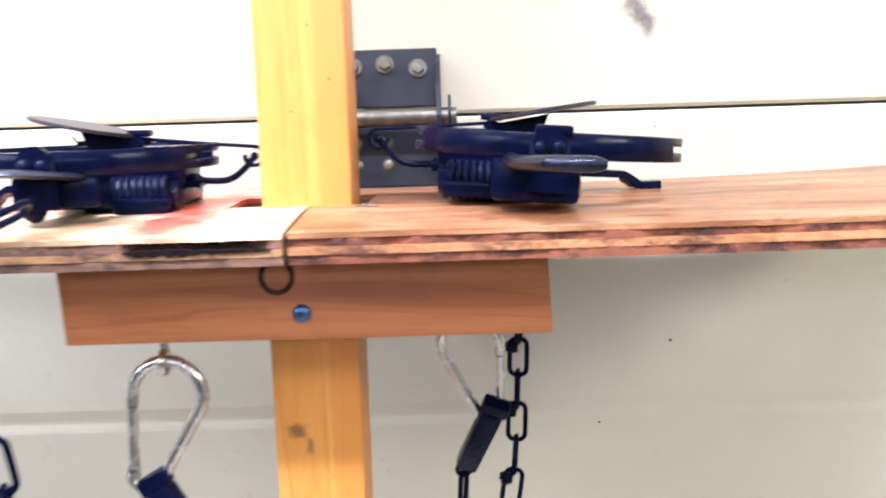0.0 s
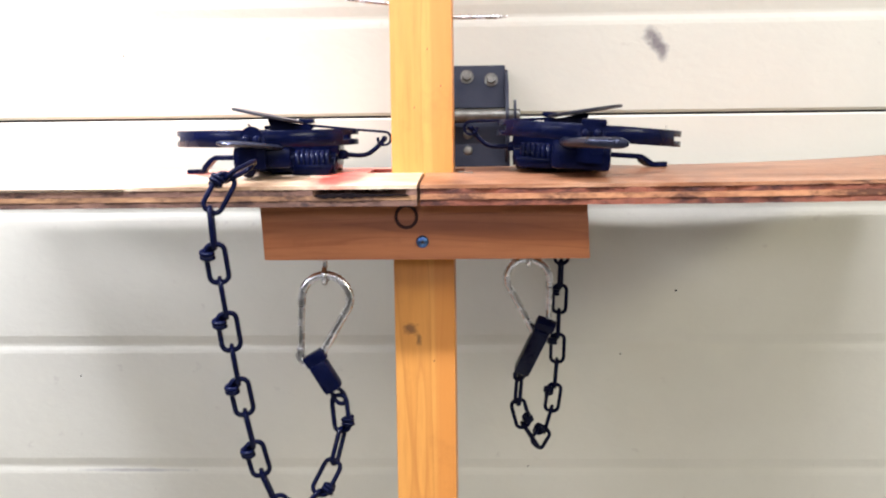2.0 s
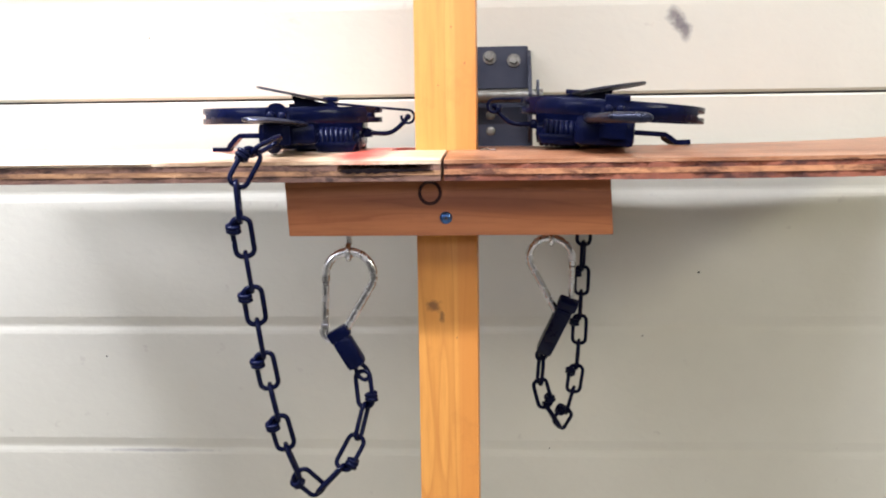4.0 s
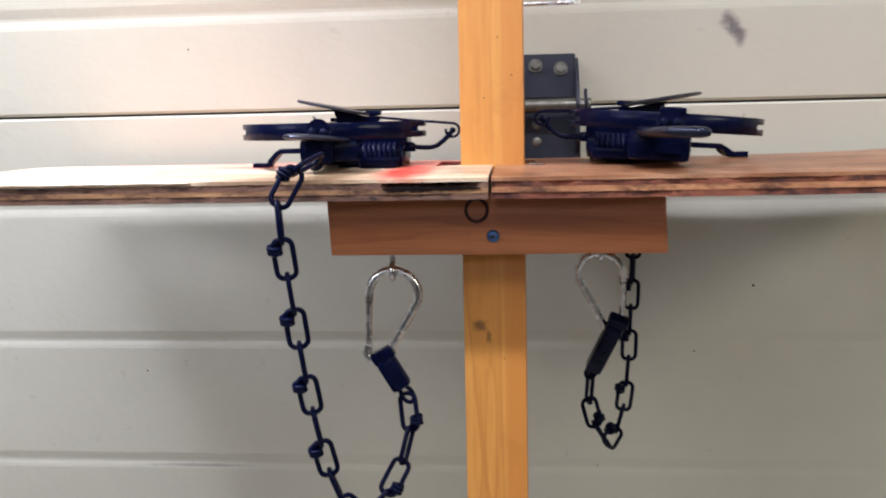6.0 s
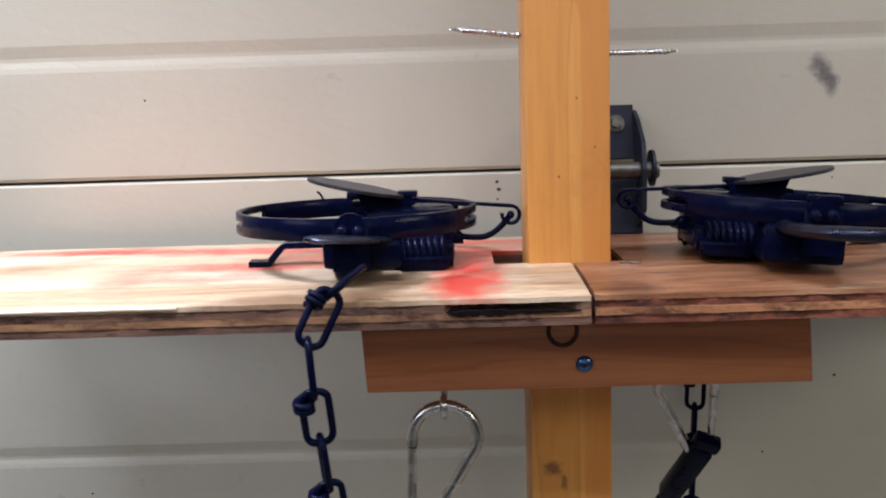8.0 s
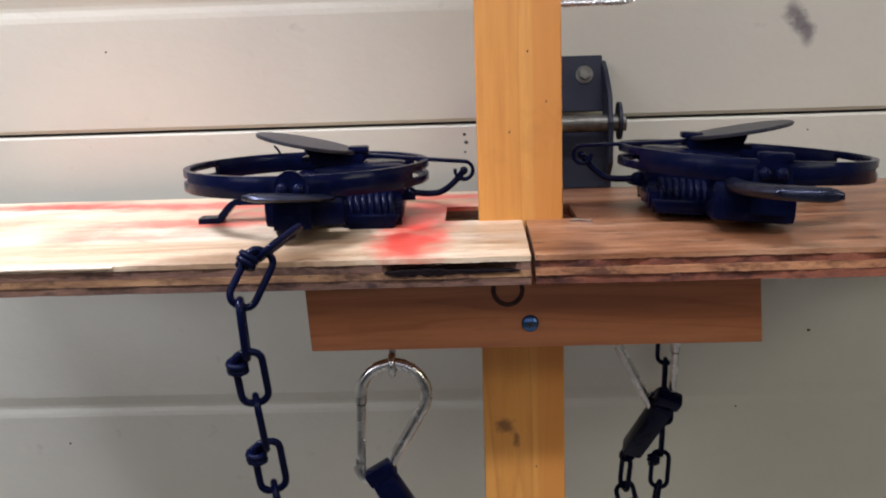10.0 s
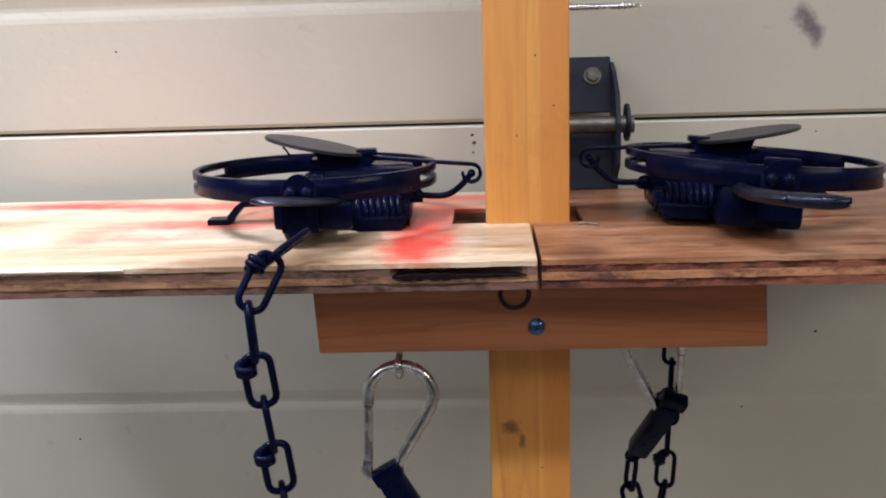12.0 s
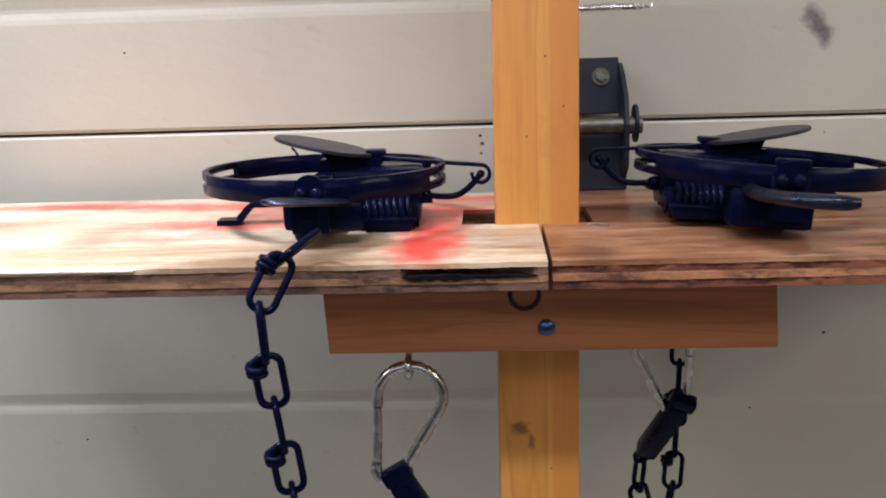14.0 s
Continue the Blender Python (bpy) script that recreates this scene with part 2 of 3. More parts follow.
PLASTER, nt, b = material("garage_wallboard", 0.85)
f = noise_tex(nt, coords(nt), 5, 5)
nt.links.new(ramp(nt, f, (0.3, (0.56, 0.55, 0.52)), (0.7, (0.66, 0.65, 0.62))), b.inputs["Base Color"])
CONCRETE, nt, b = material("concrete", 0.8)
f = noise_tex(nt, coords(nt), 8, 6, 0.7)
nt.links.new(ramp(nt, f, (0.3, (0.36, 0.35, 0.32)), (0.7, (0.50, 0.48, 0.45))), b.inputs["Base Color"])
bump(nt, b, f, 0.2, 0.003)
RUBBER, nt, b = material("black_rubber", 0.7)
nt.links.new(ramp(nt, noise_tex(nt, coords(nt), 200, 3), (0.3, (0.012, 0.012, 0.014)), (0.7, (0.03, 0.03, 0.032))), b.inputs["Base Color"])


# ---- mesh helpers ----
def part(name, bm, mat, parent=None, label="", smooth=None):
    me = bpy.data.meshes.new(name)
    bmesh.ops.recalc_face_normals(bm, faces=bm.faces)
    bm.to_mesh(me)
    bm.free()
    me.materials.append(mat)
    if smooth is not None:
        for p in me.polygons:
            p.use_smooth = True
        me.set_sharp_from_angle(angle=radians(smooth))
    ob = new(name, me)
    ob.parent = parent
    if label:
        ob["label"] = label
    return ob


def thing(name, m, label, category, group="", kind=""):
    ob = new(name)
    ob.empty_display_size = 0.02
    ob.matrix_world = m
    return tagged(ob, label, category, group, kind)


def box(bm, x0, x1, y0, y1, z0, z1, bevel=0.0, m=None):
    g = bmesh.ops.create_cube(bm, size=1.0)
    mm = Matrix.Translation(((x0 + x1) / 2, (y0 + y1) / 2, (z0 + z1) / 2)) @ Matrix.Diagonal((x1 - x0, y1 - y0, z1 - z0, 1))
    bmesh.ops.transform(bm, matrix=(m or Matrix()) @ mm, verts=g["verts"])
    if bevel:
        ed = list({e for v in g["verts"] for e in v.link_edges})
        bmesh.ops.bevel(bm, geom=ed, offset=bevel, segments=2, affect="EDGES", profile=0.6)
    return bm


def rod(bm, a, b, r, seg=16, r2=None):
    a, b = Vector(a), Vector(b)
    d = b - a
    m = Matrix.Translation((a + b) / 2) @ d.to_track_quat("Z", "Y").to_matrix().to_4x4()
    bmesh.ops.create_cone(bm, cap_ends=True, segments=seg, radius1=r, radius2=r if r2 is None else r2, depth=d.length, matrix=m)
    return bm


def dome(bm, at, radii, seg=16):
    bmesh.ops.create_uvsphere(bm, u_segments=seg, v_segments=seg // 2, radius=1.0, matrix=Matrix.Translation(at) @ Matrix.Diagonal((*radii, 1)))
    return bm


def sweep(bm, pts, profile, closed=False, up=None):
    """Sweeps a closed profile of (side, up) along the points. up: a fixed direction, else the frame is carried along."""
    pts = [Vector(p) for p in pts]
    n = len(pts)
    rings, carried = [], None
    for i, p in enumerate(pts):
        a = pts[(i - 1) % n] if closed or i else p
        c = pts[(i + 1) % n] if closed or i < n - 1 else p
        t = (c - a).normalized()
        if up is not None:
            u = Vector(up)
        else:
            u = carried if carried is not None else (Vector((0, 0, 1)) if abs(t.z) < 0.8 else Vector((0, 1, 0)))
        s = t.cross(u).normalized()
        u = s.cross(t).normalized()
        carried = u
        rings.append([bm.verts.new(p + s * q[0] + u * q[1]) for q in profile])
    k = len(profile)
    for i in range(n if closed else n - 1):
        r0, r1 = rings[i], rings[(i + 1) % n]
        for j in range(k):
            bm.faces.new((r0[j], r0[(j + 1) % k], r1[(j + 1) % k], r1[j]))
    if not closed:
        bm.faces.new(rings[0][::-1])
        bm.faces.new(rings[-1])
    return bm


def circle(r, seg=8):
    return [(r * math.cos(2 * math.pi * i / seg), r * math.sin(2 * math.pi * i / seg)) for i in range(seg)]


def bar(w, h, c=0.0003):
    """A bar's section, w wide and h high, with clipped corners."""
    return [(-w / 2 + c, -h / 2), (w / 2 - c, -h / 2), (w / 2, -h / 2 + c), (w / 2, h / 2 - c), (w / 2 - c, h / 2), (-w / 2 + c, h / 2), (-w / 2, h / 2 - c), (-w / 2, -h / 2 + c)]


def tube(bm, pts, r, closed=False, seg=8):
    return sweep(bm, pts, circle(r, seg), closed)


def smooth_line(ctrl, step=0.001):
    """Catmull-Rom through the control points, in equal steps."""
    P = [Vector(p) for p in ctrl]
    P = [2 * P[0] - P[1]] + P + [2 * P[-1] - P[-2]]
    fine = []
    for i in range(1, len(P) - 2):
        for k in range(40):
            t = k / 40
            a, b_, c, d = P[i - 1], P[i], P[i + 1], P[i + 2]
            fine.append(0.5 * (2 * b_ + (c - a) * t + (2 * a - 5 * b_ + 4 * c - d) * t * t + (3 * b_ - a - 3 * c + d) * t ** 3))
    fine.append(P[-2])
    out, rest = [fine[0]], 0.0
    for a, b_ in zip(fine, fine[1:]):
        d = (b_ - a).length
        while rest + d >= step:
            f = (step - rest) / d
            a = a.lerp(b_, f)
            out.append(a.copy())
            d, rest = (b_ - a).length, 0.0
        rest += d
    return out


# ---- the closed garage ----
def door_y(z):
    return 0.523 - 0.2 * (z - 1.206)


garage_door = thing("garage_door", Matrix(), "almond embossed steel garage door, slightly soiled, closed", "garage door", kind="structure")
SECTIONS = []
JOINTS = [0.05, 0.628, 1.206, 1.784, 2.36]
for j in range(4):
    z0, z1 = JOINTS[j] + 0.0008, JOINTS[j + 1] - 0.0008
    prof = [(z0, 0.006), (z0, 0.002), (z0 + 0.002, 0.0)]
    grooves = [JOINTS[j] + 0.072 + 0.1135 * k for k in range(5)] if j > 1 else [JOINTS[j + 1] - 0.072 - 0.1135 * k for k in range(4, -1, -1)]
    for g in grooves:
        prof += [(g - 0.0075, 0.0), (g - 0.0045, 0.0003), (g - 0.0010, 0.0009), (g + 0.0012, 0.0009), (g + 0.0080, 0.0)]
    prof += [(z1 - 0.0015, 0.0), (z1 - 0.0004, 0.0006), (z1, 0.003), (z1, 0.040), (z0, 0.040)]
    bm = bmesh.new()
    xs = [-2.4, -0.8, -0.4, 0.0, 0.4, 0.8, 2.4]
    cols = [[bm.verts.new((x, door_y(z) + d, z)) for z, d in prof] for x in xs]
    for a, c in zip(cols, cols[1:]):
        for i in range(len(prof)):
            k = (i + 1) % len(prof)
            bm.faces.new((a[i], a[k], c[k], c[i]))
    bm.faces.new(cols[0]), bm.faces.new(cols[-1][::-1])
    section = part("door_section", bm, DOOR_PAINT, garage_door, "embossed almond panel section")
    SECTIONS.append(section)
for x, z, r in ((0.160, 1.066, 0.0011), (-0.334, 0.9925, 0.0009), (-0.263, 1.2535, 0.0008), (0.118, 1.0115, 0.0008), (0.0437, 0.908, 0.0007), (0.145, 1.196, 0.0006), (-0.0568, 1.1992, 0.0011), (-0.0558, 1.1945, 0.0013), (-0.0565, 1.1885, 0.0008)):
    part("speck", dome(bmesh.new(), (x, door_y(z), z), (r, 0.0004, r * 0.9), 8), SPECK, SECTIONS[2 if z > JOINTS[2] else 1])
bm = box(bmesh.new(), -2.4, 2.4, door_y(JOINTS[2]) + 0.006, door_y(JOINTS[2]) + 0.03, JOINTS[2] - 0.004, JOINTS[2] + 0.004)
part("joint_seal", bm, RUBBER, garage_door, "black rubber joint seal")

for nm, b_, mat in (("floor", (-3.1, 3.1, -6.1, 0.9, -0.1, 0.0), CONCRETE), ("ceiling", (-3.1, 3.1, -6.1, 0.9, 2.7, 2.8), PLASTER),
                    ("wall_west", (-3.2, -3.0, -6.0, 0.8, 0.0, 2.7), PLASTER), ("wall_east", (3.0, 3.2, -6.0, 0.8, 0.0, 2.7), PLASTER),
                    ("wall_south", (-3.2, 3.2, -6.2, -6.0, 0.0, 2.7), PLASTER), ("wall_north", (-3.2, 3.2, 0.80, 0.9, 0.0, 2.7), PLASTER)):
    words = {"floor": "bare grey concrete garage floor", "ceiling": "plain pale wallboard garage ceiling"}.get(nm, "plain pale wallboard garage wall")
    tagged(part(nm, box(bmesh.new(), *b_), mat), words, nm.split("_")[0], kind="structure")


# ---- hinge on the door ----
def hinge():
    h = thing("door_hinge", pose(-0.0095, 0.5135, 1.2065, -11.3), "grey steel garage door hinge with zinc bolts, beside the wooden post", "hinge")
    bm = box(bmesh.new(), -0.021, 0.033, -0.005, -0.0022, 0.004, 0.037, 0.0006)
    part("upper_leaf", bm, HINGE_STEEL, h)
    bm = box(bmesh.new(), -0.021, 0.036, -0.006, -0.0032, -0.040, -0.004, 0.0006)
    part("lower_leaf", bm, HINGE_STEEL, h)
    for s in (-1, 1):
        bm = bmesh.new()
        outline = [(-0.002, 0.034), (-0.014, 0.026), (-0.028, 0.010), (-0.030, -0.006), (-0.024, -0.028), (-0.003, -0.038)]
        for x in (0.0, 0.0024):
            bm.faces.new([bm.verts.new((0.006 + s * (0.0265 + x), y, z)) for y, z in outline])
        bm.verts.ensure_lookup_table()
        k = len(outline)
        for i in range(k):
            bm.faces.new([bm.verts[q] for q in (i, (i + 1) % k, k + (i + 1) % k, k + i)])
        part("flange", bm, HINGE_STEEL, h)
    part("pin", rod(bmesh.new(), (-0.025, -0.020, -0.0050), (0.043, -0.020, -0.0050), 0.0048, 20), DULL_ZINC, h, "dull zinc roller pin", 40)
    for s in (-1, 1):
        part("washer", rod(bmesh.new(), (0.0065 + s * 0.0320, -0.020, -0.0040), (0.0065 + s * 0.0337, -0.020, -0.0040), 0.0105, 24), HINGE_STEEL, h, "", 40)
    for x, z in ((0.0045, 0.0275), (0.0225, 0.0250), (-0.013, 0.0265)):
        ring_ = rod(bmesh.new(), (x, -0.0049, z), (x, -0.0062, z), 0.0050, 20)
        bm = bmesh.new()
        bmesh.ops.create_cone(bm, cap_ends=True, segments=6, radius1=0.0036, radius2=0.0032, depth=0.003, matrix=Matrix.Translation((x, -0.0074, z)) @ Matrix.Rotation(radians(90), 4, "X"))
        rod(bm, (x, -0.0088, z), (x, -0.0094, z), 0.0016, 10)
        bolt = part("bolt", bm, DULL_ZINC, h, "zinc hex bolt", 40)
        part("bolt_washer", ring_, DULL_ZINC, bolt, "", 40)
    for x, z in ((0.005, -0.016), (0.005, -0.028), (-0.012, -0.016), (-0.012, -0.028)):
        part("rivet", dome(bmesh.new(), (x, -0.006, z), (0.0036, 0.0012, 0.0036), 12), DULL_ZINC, h, "dull zinc rivet", 60)


hinge()

# ---- the stand: post, battens, shelf boards ----
POST = thing("wooden_post", pose(-0.031, 0.4015, 1.203), "square yellow pine post standing upright through the plywood shelf", "post")
bm = box(bmesh.new(), -0.019, 0.019, -0.0195, 0.0185, -1.203, 0.56, 0.0013)
part("shaft", bm, POST_WOOD, POST, "", 50)
for i, (x, z) in enumerate(((-0.0045, 0.007), (0.004, 0.042), (0.0055, -0.1515), (-0.013, 0.093), (0.012, 0.020))):
    part("pinhole", dome(bmesh.new(), (x, -0.0196, z), (0.00042, 0.0002, 0.0005), 8), SPECK, POST)


def wood_screw(at, tip):
    """A long screw of which the threaded point stands out of the wood."""
    a, b_ = Vector(at), Vector(tip)
    d = b_ - a
    s = thing("wood_screw", Matrix.Translation(a) @ d.to_track_quat("Z", "Y").to_matrix().to_4x4(), "long zinc wood screw with its threaded point out of the post", "screw", "screws through the post")
    L = d.length
    bm = rod(bmesh.new(), (0, 0, -0.02), (0, 0, L - 0.006), 0.0011, 12)
    rod(bm, (0, 0, L - 0.006), (0, 0, L), 0.0011, 12, 0.0001)
    part("shank", bm, CHROME, s, "", 40)
    pts, n = [], int(L / 0.0021 * 12)
    for i in range(n):
        ang, f_ = 2 * math.pi * i / 12, i / n
        r = 0.00125 if f_ < 0.82 else 0.00125 * (1 - (f_ - 0.82) / 0.2)
        pts.append((r * math.cos(ang), r * math.sin(ang), f_ * L))
    part("thread", tube(bmesh.new(), pts, 0.00045, seg=5), CHROME, s, "", 60)


wood_screw((-0.0495, 0.400, 1.2745), (-0.0835, 0.3985, 1.2785))
wood_screw((-0.0125, 0.400, 1.2655), (0.0222, 0.3995, 1.2655))


SHELF_FRONT, SHELF_BACK, SHELF_Z = 0.318, 0.503, 1.1668


def board_warp(x, y):
    """The boards are cupped, their middle a little higher, and the brown end curls up."""
    u = (y - SHELF_FRONT) / (SHELF_BACK - SHELF_FRONT)
    k = max(0.0, x - 0.10)
    return 0.0136 * u * (1 - u) + 0.0012 * u + 0.10 * k * k * (0.4 + 1.06 * u)


def batten(name_label, x0, x1, y0, y1, z0, z1):
    c = Vector(((x0 + x1) / 2, (y0 + y1) / 2, z1))
    t = thing("batten", Matrix.Translation(c), name_label, "batten", "battens under the shelf")
    bm = box(bmesh.new(), x0 - c.x, x1 - c.x, y0 - c.y, y1 - c.y, z0 - c.z, -0.0005, 0.0009)
    for v in bm.verts:
        if v.co.z < -0.02:
            v.co.x += 0.0018
        else:
            v.co.z += board_warp(0, v.co.y + c.y)
    part("rail", bm, BATTEN_WOOD, t, "", 50)
    return t, c


front, c = batten("reddish pine batten screwed across the post under the shelf", -0.125, 0.0665, 0.347, 0.3815, 1.1212, 1.1548)
pts = [(-0.0387 - c.x + 0.0061 * math.cos(a), 0.3467 - c.y, 1.1466 - c.z + 0.0064 * math.sin(a)) for a in np.linspace(0, 2 * math.pi, 28, endpoint=False)]
part("ring_mark", sweep(bmesh.new(), pts, bar(0.0019, 0.0009, 0.0002), True, (0, 1, 0)), BURNT, front, "round black burnt mark")
bm = dome(bmesh.new(), (-0.0295 - c.x, 0.3468 - c.y, 1.1318 - c.z), (0.0037, 0.0020, 0.0037), 20)
screw_head = part("screw_head", bm, BLUE_ZINC, front, "blue zinc pan head screw", 60)
bm = box(bmesh.new(), -0.0015, 0.0015, -0.0003, 0.0003, -0.0004, 0.0004)
box(bm, -0.0004, 0.0004, -0.0003, 0.0003, -0.0015, 0.0015)
bmesh.ops.transform(bm, matrix=Matrix.Translation((-0.0295 - c.x, 0.3448 - c.y, 1.1318 - c.z)) @ Matrix.Rotation(radians(28), 4, "Y"), verts=bm.verts)
part("screw_slot", bm, SPECK, screw_head)
back, c2 = batten("reddish pine batten screwed behind the post under the shelf", -0.133, 0.060, 0.4205, 0.455, 1.1205, 1.1548)


def board(x0, x1, plies, hole, label, seed, void=None):
    """A plywood half board of thin plies with a rough sawn front edge. hole: (x0, x1, y0, y1) left open for the post."""
    b_ = thing("plywood_board", Matrix(), label, "board", "halves of the shelf")
    rnd = random.Random(seed)
    n = 170
    marks = sorted({round(x0 + (x1 - x0) * i / n, 5) for i in range(n + 1)} | {h for h in hole[:2] if x0 < h < x1})
    top = SHELF_Z
    for name, mat, lab, h, inset, rough_ in plies:
        z1, z0 = top, top - h + 0.00015
        top -= h
        bm = bmesh.new()
        slow = rnd.random() * 50

        def front_y(x):
            y = SHELF_FRONT + inset + rough_ * (noise.noise((x * 60, slow, 0)) + 0.7 * noise.noise((x * 260, slow, 3)))
            if void and name == "core_ply" and void[0] < x < void[1]:
                f_ = min(1.0, (x - void[0]) / 0.006, (void[1] - x) / 0.012)
                y += void[2] * f_ * (0.75 + 0.5 * noise.noise((x * 400, 7, slow)))
            return y

        def spans(x):
            f_, k_ = front_y(x), SHELF_BACK + 0.0008 * noise.noise((x * 40, slow, 9))
            return f_, k_

        def quad(*p):
            bm.faces.new([bm.verts.new((x, y, z + board_warp(x, y))) for x, y, z in p])

        for a, c_ in zip(marks, marks[1:]):
            m_ = (a + c_) / 2
            (fa, ba), (fc, bc) = spans(a), spans(c_)
            cuts = [((fa, ba), (fc, bc))] if not hole[0] < m_ < hole[1] else [((fa, hole[2]), (fc, hole[2])), ((hole[3], ba), (hole[3], bc))]
            for (ya, yb), (yc, yd) in cuts:
                for k in range(6):
                    e, g = k / 6, (k + 1) / 6
                    p0, p1, q0, q1 = ya + (yb - ya) * e, ya + (yb - ya) * g, yc + (yd - yc) * e, yc + (yd - yc) * g
                    quad((a, p0, z1), (c_, q0, z1), (c_, q1, z1), (a, p1, z1))
                    quad((a, p1, z0), (c_, q1, z0), (c_, q0, z0), (a, p0, z0))
                quad((a, ya, z0), (c_, yc, z0), (c_, yc, z1), (a, ya, z1))
                quad((c_, yd, z0), (a, yb, z0), (a, yb, z1), (c_, yd, z1))
        edge_x = [x0, x1]
        for x in edge_x:
            f_, k_ = spans(x)
            if hole[0] < x < hole[1]:
                ends = [(f_, hole[2]), (hole[3], k_)]
            else:
                ends = [(f_, k_)]
            for a, c_ in ends:
                for k in range(6):
                    e, g = a + (c_ - a) * k / 6, a + (c_ - a) * (k + 1) / 6
                    quad((x, e, z0), (x, g, z0), (x, g, z1), (x, e, z1))
        for x in hole[:2]:
            if x0 < x < x1:
                quad((x, hole[2], z0), (x, hole[3], z0), (x, hole[3], z1), (x, hole[2], z1))
        bmesh.ops.remove_doubles(bm, verts=bm.verts, dist=0.000005)
        part(name, bm, mat, b_, lab)
    return b_


HOLE = (-0.0655, -0.0055, 0.3845, 0.4235)
left_board = board(-0.348, -0.0305, [("top_ply", PLY_LEFT, "pale worn veneer with red paint", 0.0022, 0.0, 0.0007), ("core_ply", CORE_DARK, "dark core ply with a void", 0.0034, 0.0005, 0.0009),
                                     ("middle_ply", CORE_LIGHT, "pale core ply", 0.0028, 0.0, 0.0005), ("bottom_ply", CORE_DARK, "dark bottom ply", 0.0034, 0.0006, 0.0007)], HOLE,
                   "pale worn plywood shelf board streaked with red paint", 3, (-0.0885, -0.0345, 0.012))
right_board = board(-0.0287, 0.300, [("top_ply", PLY_RIGHT, "brown stained veneer", 0.0022, 0.0005, 0.0008), ("core_ply", CORE_RED, "reddish core ply", 0.0030, 0.0014, 0.0013),
                                     ("middle_ply", CORE_TAN, "tan core ply", 0.0030, 0.0002, 0.0008), ("bottom_ply", CORE_RED, "dark reddish bottom ply", 0.0036, 0.0010, 0.0011)], HOLE,
                    "brown stained plywood shelf board with rough reddish edge", 8)
# ragged black strip across the void in the core ply
bm = bmesh.new()
rows_ = []
for i in range(61):
    x = -0.0875 + 0.0530 * i / 60
    f_ = min(1.0, i / 5, (60 - i) / 14)
    mid_ = 1.1613 + 0.0004 * noise.noise((x * 200, 1, 0))
    h_ = f_ * (1.15 - 0.7 * i / 60) * (0.0009 + 0.0022 * abs(noise.noise((x * 190, 4, 0)))) + 0.0001
    rows_.append([bm.verts.new((x, y_, z_)) for y_, z_ in ((0.3172, mid_ - h_), (0.3170, mid_ + h_ * 0.8), (0.3215, mid_ + h_ * 0.8), (0.3215, mid_ - h_))])
for a, c_ in zip(rows_, rows_[1:]):
    for k in range(4):
        bm.faces.new((a[k], a[(k + 1) % 4], c_[(k + 1) % 4], c_[k]))
part("void_strip", bm, INK, left_board, "black strip along the void in the edge")
bm = bmesh.new()
sweep(bm, [(-0.330 + 0.0068 * i, 0.3172 - 0.0006 * abs(noise.noise((i, 2, 0))), 1.1664 + 0.0003 * noise.noise((i * 0.7, 0, 0))) for i in range(21)], bar(0.0022, 0.0010, 0.0002), False, (0, 0, 1))
part("lifted_sliver", bm, PLY_LEFT, left_board, "lifted pale veneer sliver")
for i, (x, y, a) in enumerate(((-0.0068, 0.3760, 20), (-0.0025, 0.3745, -30))):
    s = thing("staple", pose(x, y, SHELF_Z + board_warp(x, y), 0, 0, a), "bright bent steel staple driven into the shelf", "staple", "staples in the shelf")
    part("wire", tube(bmesh.new(), [(-0.0025, 0, -0.002), (-0.0025, 0, 0.0006), (0.0025, 0, 0.0008), (0.0025, 0, -0.002)], 0.0006, seg=6), CHROME, s)


# ---- foothold traps ----
def tapered_plate(bm, pts, end, middle, thick):
    """A bar along pts that is broad in its middle and narrow at its ends, with rounded edges."""
    n = len(pts) - 1
    rings = []
    for i, p in enumerate(pts):
        d = (Vector(pts[min(i + 1, n)]) - Vector(pts[max(i - 1, 0)])).normalized()
        side = d.cross(Vector((0, 0, 1))).normalized()
        up = side.cross(d)
        w = (end + (middle - end) * max(0.0, math.sin(math.pi * i / n)) ** 0.7) / 2
        near = min(i, n - i)
        cap = (0.45, 0.80, 0.95)[near] if near < 3 else 1.0
        w *= cap
        rings.append([bm.verts.new(Vector(p) + side * (w * math.cos(a)) + up * (thick / 2 * cap * math.sin(a))) for a in np.linspace(0, 2 * math.pi, 12, endpoint=False)])
    for a, c_ in zip(rings, rings[1:]):
        for k in range(12):
            bm.faces.new((a[k], a[(k + 1) % 12], c_[(k + 1) % 12], c_[k]))
    bm.faces.new(rings[0])
    bm.faces.new(rings[-1])
    return bm


